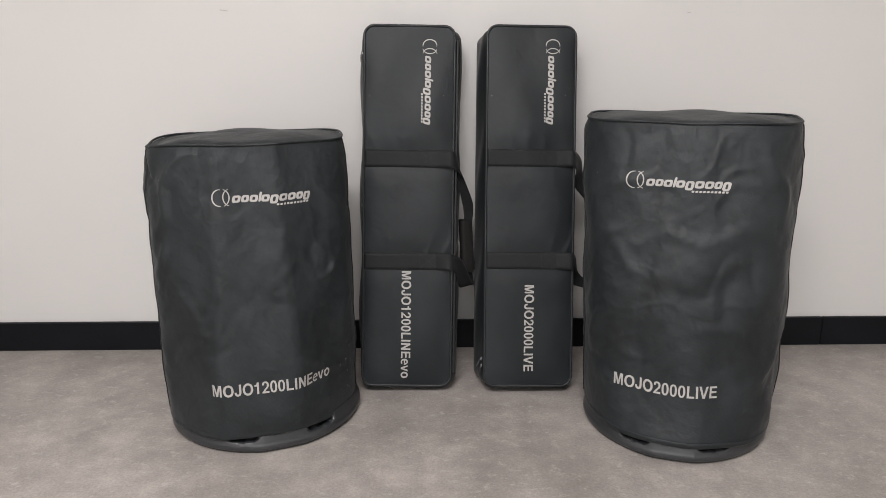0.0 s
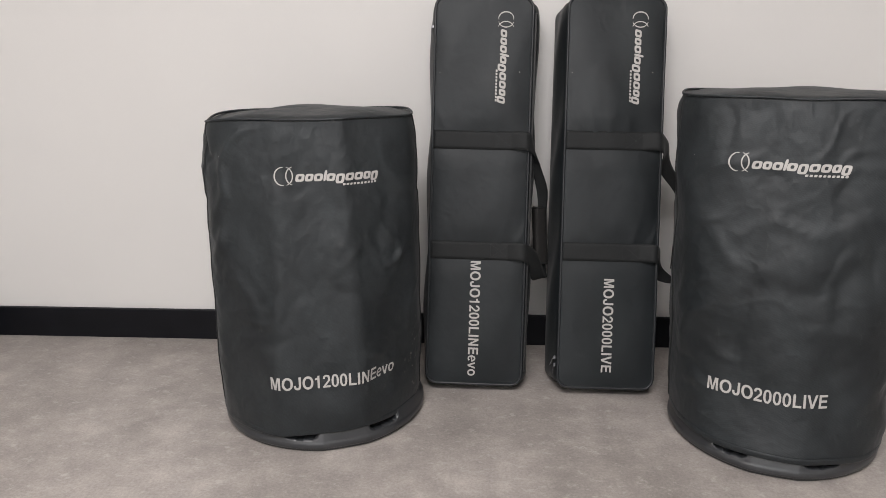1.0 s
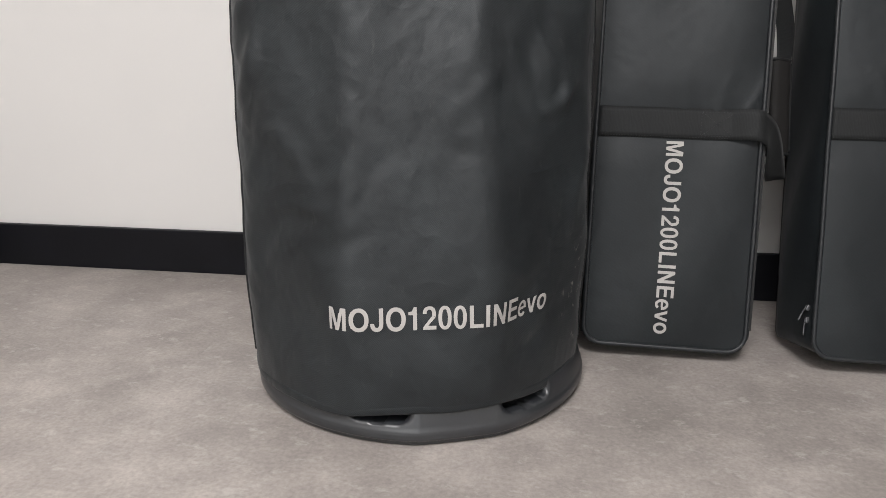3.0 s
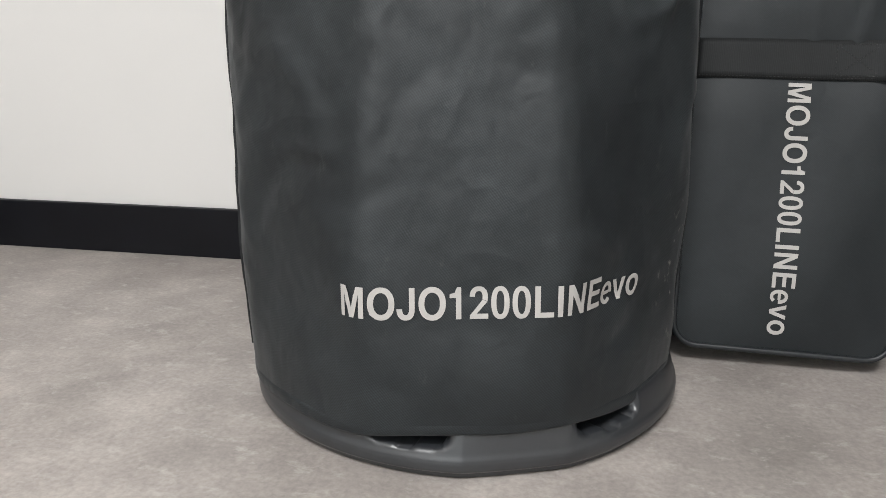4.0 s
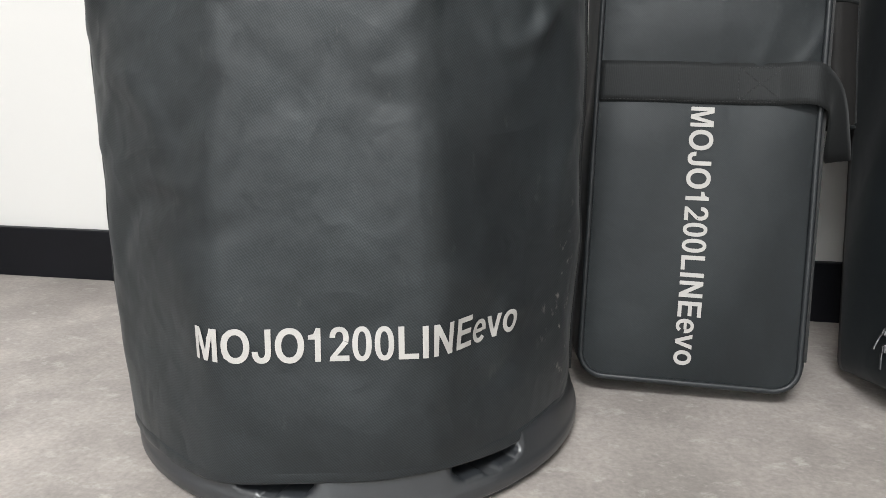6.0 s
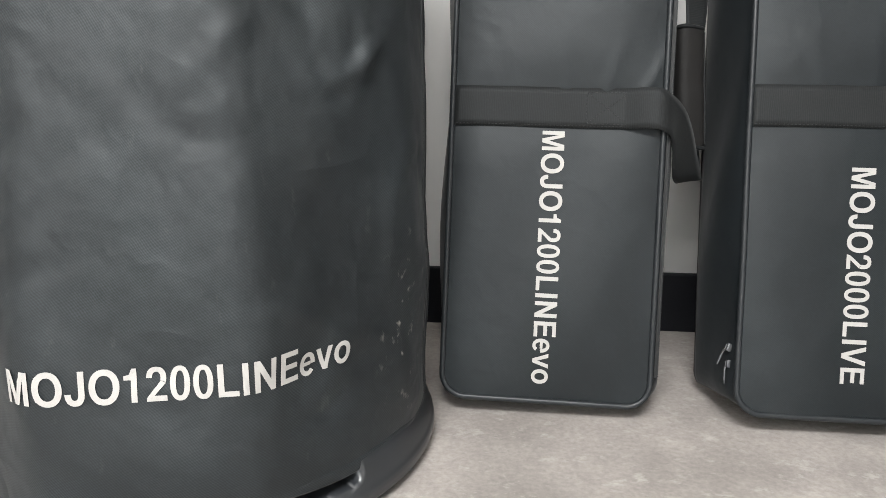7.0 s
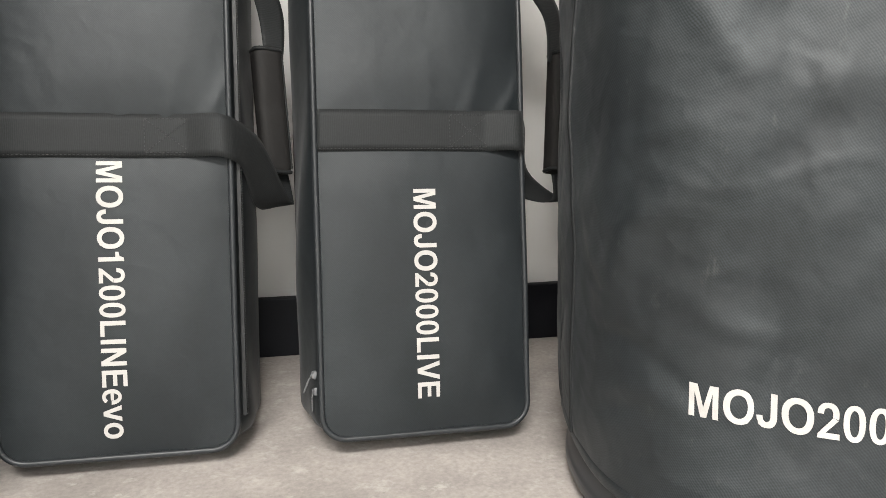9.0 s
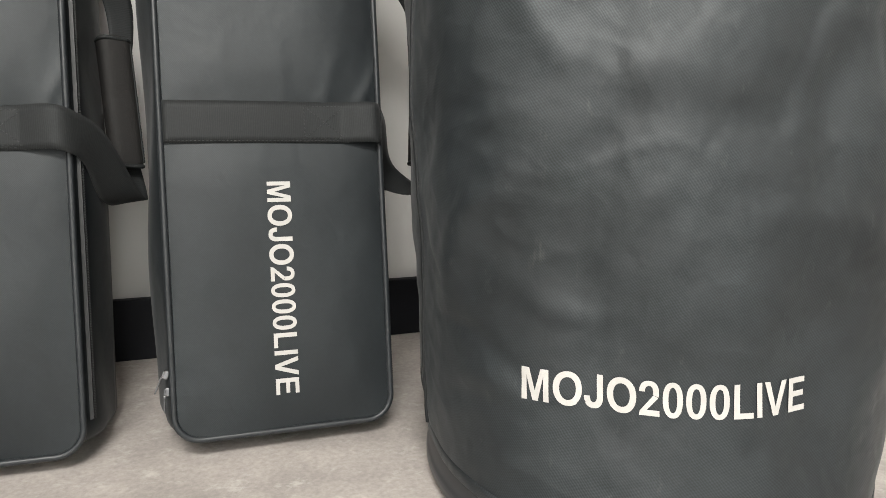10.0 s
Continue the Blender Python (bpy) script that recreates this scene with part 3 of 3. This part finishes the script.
slots = ((-0.42, 0.172), (0.42, 0.172))
first = Cover(0.617, (0.2084, 0.2400, 0.19, 2.02), (0.2018, 0.1430, 0.105, 2.6), 3,
              ((-0.20, 0.50, 70, 0.06, 0.012, 0.007), (-0.17, 0.57, 40, 0.05, 0.010, 0.006), (0.17, 0.36, 20, 0.03, 0.008, 0.006), (-0.15, 0.30, -35, 0.05, 0.014, 0.005),
               (-0.16, 0.22, 25, 0.05, 0.015, -0.005), (0.19, 0.50, 110, 0.05, 0.012, 0.006), (0.12, 0.14, 80, 0.06, 0.018, -0.004), (-0.21, 0.40, 62, 0.04, 0.011, 0.006), (0.15, 0.44, 70, 0.09, 0.02, -0.004),
               (-0.33, 0.525, 90, 0.055, 0.06, 0.008), (-0.30, 0.44, 25, 0.05, 0.012, -0.006), (-0.24, 0.565, -30, 0.05, 0.012, -0.006)), 0.3, 0.0157, 0.9)
first.foot_shift, first.facet, first.twist, first.belly, first.swell, first.flare, first.droop, first.z0, first.dome = 0.0140, 0.86, -0.9, 0.0160, 0.0, -0.020, 0.012, 0.040, 0.014
first.hem_sag = (0.015, 0.004)
loudspeaker("loudspeaker in black cloth cover with white lettering on plastic foot", pose(-0.3565, 1.7235, 0, 0, 0, 12.3), first, 0.213, (-0.336, 1.721, 21.5, 0.985),
            "MOJO1200LINEevo", 0.2570, -0.0965, 0.1305, -0.0662, 0.5093, 0.0066, slots)
second = Cover(0.655, (0.2014, 0.2455, 0.19, 2.13), (0.2112, 0.1340, 0.105, 3.0), 8,
               ((-0.12, 0.40, -30, 0.07, 0.016, 0.006), (0.02, 0.34, 12, 0.10, 0.02, -0.005), (-0.16, 0.25, 55, 0.07, 0.016, 0.007), (0.1, 0.25, -25, 0.06, 0.016, 0.005),
                (0.18, 0.55, 100, 0.06, 0.012, 0.007), (-0.15, 0.53, 35, 0.06, 0.014, 0.006), (0.0, 0.44, 5, 0.12, 0.014, 0.004), (0.17, 0.2, 60, 0.06, 0.015, 0.005),
                (-0.03, 0.305, 0, 0.16, 0.0022, 0.0014), (0.07, 0.36, 50, 0.05, 0.012, 0.004), (-0.07, 0.22, 60, 0.06, 0.014, 0.004), (0.13, 0.40, -60, 0.06, 0.016, -0.005),
                (0.20, 0.22, 90, 0.13, 0.05, 0.006)), 0.5, -0.0073, 1.0)
second.flare, second.facet, second.foot_shift, second.belly, second.swell, second.z0, second.dome = 0.006, -0.6, 0.005, 0.003, -0.021, 0.038, 0.012
loudspeaker("taller loudspeaker under a creased black cloth cover with white lettering", pose(0.5841, 1.6972, 0, 0, 0, -17), second, 0.209, (0.577, 1.664, -17, 0.935),
            "MOJO2000LIVE", 0.207, -0.1292, 0.1322, -0.1176, 0.537, -0.002, slots)


# ---- padded carrying bags leaning on the wall ----
class Bag:
    """A padded flat bag: x across, y from front to back, z along its length."""

    def __init__(self, width, length, depth, seed, bulge, bulge_right):
        self.w, self.l, self.d, self.bulge, self.bulge_right = width, length, depth, bulge, bulge_right
        rng = random.Random(seed)
        self.waves = [(rng.uniform(0.0003, 0.0009), rng.uniform(-40, 40), rng.uniform(-25, 25), rng.uniform(0, 6.28)) for _ in range(12)]
        self.straps = (0.297, 0.537)

    def puff(self, x, z):
        fx = np.clip(1 - np.abs(2 * x / self.w) ** 3, 0, 1)
        fz = np.clip(1 - np.abs(2 * z / self.l - 1) ** 8, 0, 1)
        bulge = 0.006 * fx * fz
        for s in self.straps:
            bulge = bulge - 0.005 * fx * np.exp(-((z - s) / 0.035) ** 2)
            # short folds that run out from each strap
            for k in range(5):
                x0 = (k - 2) * self.w * 0.19 + 0.01 * math.sin(k * 7 + s * 40)
                lean = 0.5 * (k - 2) / 2
                along = z - s - 0.02
                bulge = bulge + (0.0009 + 0.0007 * math.sin(k * 5.3 + s * 17)) * np.exp(-((x - x0 - lean * along) / 0.007) ** 2) * np.exp(-(along / 0.05) ** 2) * (along > -0.004)
        for a, kx, kz, ph in self.waves:
            w = np.sin(kx * x + kz * z + ph)
            bulge = bulge + a * w * fx
        return bulge

    def front(self, x0, z0):
        """Print that runs down the bag: x along the line, y to the reader's up, which is the bag's +x."""

        def fn(x, y):
            px, pz = x0 + y, z0 - x
            return (px, -float(self.puff(np.float64(px), np.float64(pz))), pz), (0, -1, 0)

        return fn


def rounded(width, length, radius, per=8, inset=0.0):
    """A rounded rectangle run in x and z, anticlockwise from the lower right."""
    out = []
    for cx, cz, a0 in ((width / 2 - radius, radius, -90), (width / 2 - radius, length - radius, 0), (-width / 2 + radius, length - radius, 90), (-width / 2 + radius, radius, 180)):
        for k in range(per + 1):
            a = radians(a0 + 90 * k / per)
            out.append((cx + (radius - inset) * math.cos(a), cz + (radius - inset) * math.sin(a)))
    return out


def dense(run, step=0.008):
    out = []
    for a, b in zip(run, run[1:] + run[:1]):
        n = max(1, int(math.dist(a, b) / step))
        out += [(a[0] + (b[0] - a[0]) * k / n, a[1] + (b[1] - a[1]) * k / n) for k in range(n)]
    return out


def lifted(z, f=0.0):
    """The soft lower front edge sits a little higher than the back."""
    return z + 0.0008 * (1 - f) * max(0.0, 1 - z / 0.08)


def panel_mesh(bag, radius):
    nx, nz = 44, 170
    verts, uvs = [], []
    for j in range(nz):
        z = bag.l * j / (nz - 1)
        edge = min(z, bag.l - z)
        half = bag.w / 2
        if edge < radius:
            half = bag.w / 2 - radius + math.sqrt(max(0.0, radius ** 2 - (radius - edge) ** 2))
        for i in range(nx):
            x = half * math.sin((2 * i / (nx - 1) - 1) * math.pi / 2)
            verts.append((x, -float(bag.puff(np.float64(x), np.float64(z))), lifted(z)))
            uvs.append((x, z))
    return mesh_from("front_panel", verts, grid_faces(nx, nz), cloth_bag, uvs)


def gusset_mesh(bag, radius):
    run = dense(rounded(bag.w, bag.l, radius))
    n = len(run)
    verts, uvs = [], []
    rows = 12
    length = 0.0
    mx, mz = 0.0, bag.l / 2
    for j in range(rows + 1):
        f = j / rows
        y = bag.d * f
        for i, (x, z) in enumerate(run):
            sag = (bag.bulge if x < 0 else bag.bulge_right) * f ** 0.6 + 0.004 * math.sin(math.pi * f) * math.sin(z * 23 + 3 * f + (1 if x > 0 else 2.3)) + 0.003 * math.sin(math.pi * f)
            if z > bag.l - 0.01 or z < 0.01:
                sag *= 0.4
            if z < 0.004:
                sag = 0.0
            sx = math.copysign(1, x) if abs(x) > bag.w / 2 - radius else 0.0
            verts.append((x + sx * sag, y + 0.012 * f ** 3 * math.sin(math.pi * z / bag.l), lifted(z, f)))
            uvs.append((i * 0.008, y))
    faces = [tuple(reversed(f)) for f in grid_faces(n, rows + 1, True)]
    verts.append((0, bag.d, mz))
    uvs.append((0, 0))
    k = rows * n
    faces += [(k + (i + 1) % n, k + i, len(verts) - 1) for i in range(n)]
    return mesh_from("gusset", verts, faces, cloth_bag, uvs)


def zipper_mesh(bag, radius, lo, hi):
    """Zip tape and teeth along the right side of the bag."""
    bm = bmesh.new()
    y = 0.013
    x = bag.w / 2 + 0.0042 + 0.3 * bag.bulge_right
    box_bm(bm, (x - 0.004, y - 0.006, lo), (x - 0.0006, y + 0.006, hi))
    z = lo
    while z < hi:
        box_bm(bm, (x - 0.001, y - 0.0022, z), (x + 0.0008, y + 0.0022, z + 0.0013))
        z += 0.0024
    return bm_mesh("zipper", bm, zip_mat)


def slider_mesh():
    """A zip slider with its hanging pull."""
    bm = bmesh.new()
    box_bm(bm, (-0.0035, -0.004, -0.005), (0.0035, 0.004, 0.006), 0.0015)
    box_bm(bm, (-0.0052, -0.0012, -0.004), (-0.003, 0.0012, 0.004), 0.0006)
    bmesh.ops.create_cone(bm, segments=10, radius1=0.0022, radius2=0.0022, depth=0.002, cap_ends=True, matrix=pose(-0.005, 0, -0.006, 0, 90, 0))
    box_bm(bm, (-0.0062, -0.0025, -0.027), (-0.0044, 0.0025, -0.007), 0.0008)
    box_bm(bm, (-0.0066, -0.0014, -0.024), (-0.0040, 0.0014, -0.012), 0.0004)
    return bm_mesh("slider", bm, steel, False)


def grip_mesh(width, length, thick):
    """A padded wrap closed round the two straps."""
    nu, nv = 28, 26
    verts, uvs = [], []
    for j in range(nv):
        v = j / (nv - 1)
        end = min(1, 8 * min(v, 1 - v) + 0.78)
        for i in range(nu):
            a = 2 * math.pi * i / nu
            c, s = math.cos(a), math.sin(a)
            k = (abs(c) ** 3.4 + abs(s) ** 3.4) ** (-1 / 3.4)
            dent = 1 - 0.10 * math.exp(-((v - 0.55) / 0.05) ** 2) * (s < 0)
            verts.append((width / 2 * k * c * end, thick / 2 * k * s * end * dent, length * v + 0.002 * math.sin(3 * a) * (v - 0.5)))
            uvs.append((a * 0.01, length * v))
    faces = grid_faces(nu, nv, True) + [tuple(range(nu - 1, -1, -1)), tuple((nv - 1) * nu + i for i in range(nu))]
    return mesh_from("grip", verts, faces, grip_mat, uvs)


def strap_mesh(bag, s, grip_end, tip, half=0.0198):
    """A strap sewn across the front, that leaves the edge, turns and runs into the grip."""
    pts, wid = [], []
    n = 30
    for k in range(n + 1):
        x = -bag.w / 2 + 0.0015 + (bag.w * 0.81) * k / n
        pts.append(Vector((x, -float(bag.puff(np.float64(x), np.float64(s))) - 0.0022, s)))
        wid.append(Vector((0, 0, half)))
    e = pts[-1]
    free = spline([e, Vector((bag.w / 2 - 0.004, -0.012, s - 0.001)), Vector(tip[0]), Vector(tip[1]), Vector(tip[2]), Vector(grip_end)], 9)[1:]
    m = len(free)
    for k, p in enumerate(free):
        f = (k + 1) / m
        turn = math.pi / 2 * min(1.0, max(0.0, (f - 0.30) / 0.5)) * tip[3]
        pts.append(p)
        wid.append(Vector((math.sin(turn) * 0.9, math.sin(turn) * 0.35, math.cos(turn))).normalized() * half * (1 - 0.5 * max(0.0, f - 0.5) * 2))
    return ribbon_mesh("strap", pts, wid, 0.0016, webbing)


def stitching_mesh(bag, s):
    """Thread sewn as a crossed box where the strap is fixed to the front."""
    bm = bmesh.new()
    x0, x1, half = 0.14 * bag.w, 0.335 * bag.w, 0.0155
    corners = ((x0, -half), (x1, -half), (x1, half), (x0, half))
    runs = [(corners[k], corners[(k + 1) % 4]) for k in range(4)] + [(corners[0], corners[2]), (corners[1], corners[3])]
    for (ax, az), (bx, bz) in runs:
        run = math.hypot(bx - ax, bz - az)
        turn = math.degrees(math.atan2(bz - az, bx - ax))
        n = int(run / 0.0036)
        for k in range(n):
            f = (k + 0.5) / n
            x, z = ax + (bx - ax) * f, s + az + (bz - az) * f
            y = -float(bag.puff(np.float64(x), np.float64(s))) - 0.0031
            bmesh.ops.create_icosphere(bm, subdivisions=1, radius=1.0, matrix=pose(x, y, z, 0, -turn, 0) @ Matrix.Diagonal((0.0014, 0.0004, 0.0004, 1)))
    for k in range(int(bag.w * 0.8 / 0.0036)):
        x = -bag.w / 2 + 0.004 + k * 0.0036
        y = -float(bag.puff(np.float64(x), np.float64(s))) - 0.0030
        bmesh.ops.create_icosphere(bm, subdivisions=1, radius=1.0, matrix=pose(x, y, s - 0.0178) @ Matrix.Diagonal((0.0013, 0.0003, 0.0003, 1)))
    return bm_mesh("stitching", bm, thread, True)


def carrying_bag(label, m, bag, line, line_len, z_line, x_line, z_mark, x_mark, grip_at, slider_at, tilt, fold, hang):
    thing = new("carrying_bag")
    thing.matrix_world = m
    tagged(thing, label, "bag", "padded carrying bags")
    radius = 0.024
    panel = part("front_panel", panel_mesh(bag, radius), thing)
    part("gusset", gusset_mesh(bag, radius), thing)
    run = dense(rounded(bag.w + 0.002, bag.l, radius))
    part("piping", tube_mesh("piping", [(x, -0.0008 + 0.0008 * math.sin(z * 31), lifted(z)) for x, z in run], 0.0031, piping_mat, 8, True), thing, "raised black vinyl piping")
    run = dense(rounded(bag.w + 0.003, bag.l + 0.001, radius))
    part("piping", tube_mesh("piping", [(x, 0.0065, lifted(z, 0.07)) for x, z in run], 0.0016, piping_mat, 6, True), thing)
    part("zipper", zipper_mesh(bag, radius, 0.03, bag.l - 0.03), thing, "black zip along the side")
    for at in slider_at:
        part("slider", slider_mesh(), thing, "small nickel zip slider and pull").matrix_basis = at @ Matrix.Scale(0.72, 4)
    gx, gy, gz, gl = grip_at
    grip = part("grip", grip_mesh(0.031, gl, 0.022), thing, "dark padded wrap-round grip")
    grip.matrix_basis = pose(gx, gy, gz, 0, tilt, 25)
    for at in (0.003, gl - 0.003):
        ring = []
        for k in range(28):
            a = 2 * math.pi * k / 28
            c, q = math.cos(a), math.sin(a)
            f = (abs(c) ** 3.4 + abs(q) ** 3.4) ** (-1 / 3.4) * 0.93
            ring.append((0.0155 * f * c, 0.011 * f * q, at + 0.001 * math.sin(2 * a)))
        part("binding", tube_mesh("binding", ring, 0.0022, webbing, 6, True), grip, "bound cloth edge")
    low, high = bag.straps
    x = bag.w / 2
    lower = part("strap", strap_mesh(bag, low, (gx, gy, gz + 0.012), (*hang, (gx + 0.004, gy + 0.004, gz - 0.030), 1)), thing, "black webbing carrying strap")
    upper = part("strap", strap_mesh(bag, high, (gx, gy, gz + gl - 0.012), ((x + 0.014, 0.012, high - 0.016), (x + 0.022, 0.040, high - 0.050), (gx - 0.002, gy - 0.004, gz + gl + 0.035), fold)), thing, "black webbing carrying strap")
    for strap, at in ((lower, low), (upper, high)):
        part("stitching", stitching_mesh(bag, at), strap, "crossed box of dark grey thread")
    edge = [(0.0140 + 0.0006 * (k % 2), -0.0072, 0.006 + k * 0.0016) for k in range(int((gl - 0.012) / 0.0016))]
    part("ribbed_edge", tube_mesh("ribbed_edge", edge, 0.0013, webbing, 5), grip, "ribbed closing edge of the grip")
    part("lettering", lay("lettering", letters(line, line_len, 0.0220), bag.front(x_line + 0.0018, z_line), ink), panel, "white printed model lettering")
    part("emblem", lay("emblem", emblem(0.197), bag.front(x_mark, z_mark), ink), panel, "white printed maker's mark")
    return thing


bag_a = Bag(0.207, 0.842, 0.095, 5, 0.012, 0.018)
carrying_bag("tall padded black bag with zip and straps, leaning on the wall", pose(-0.0210, 1.780, 0.0194, 0, 0, 0.4) @ pose(0, 0, 0, -11.8, 0, 0) @ pose(0, 0, 0, 0, 1.2, 0), bag_a,
             "MOJO1200LINEevo", 0.2575, 0.2755, -0.0150, 0.812, 0.036, (0.145, 0.075, 0.265, 0.132), (pose(-0.1105, 0.014, 0.78),), -4, -1, ((0.1215, 0.014, 0.282), (0.1375, 0.050, 0.243)))
bag_b = Bag(0.204, 0.842, 0.095, 11, 0.018, 0.007)
carrying_bag("tall padded black bag with shorter printed name, leaning on the wall", pose(0.2655, 1.768, 0.0217, 0, 0, 1.8) @ pose(0, 0, 0, -13.2, 0, 0) @ pose(0, 0, 0, 0, 1.3, 0), bag_b,
             "MOJO2000LIVE", 0.2075, 0.2418, -0.012, 0.812, 0.038, (0.166, 0.062, 0.260, 0.135), (pose(-0.1085, 0.012, 0.062, 0, 22, 0), pose(-0.1075, 0.013, 0.046)), 5, 1, ((0.1080, 0.016, 0.288), (0.1200, 0.060, 0.252)))
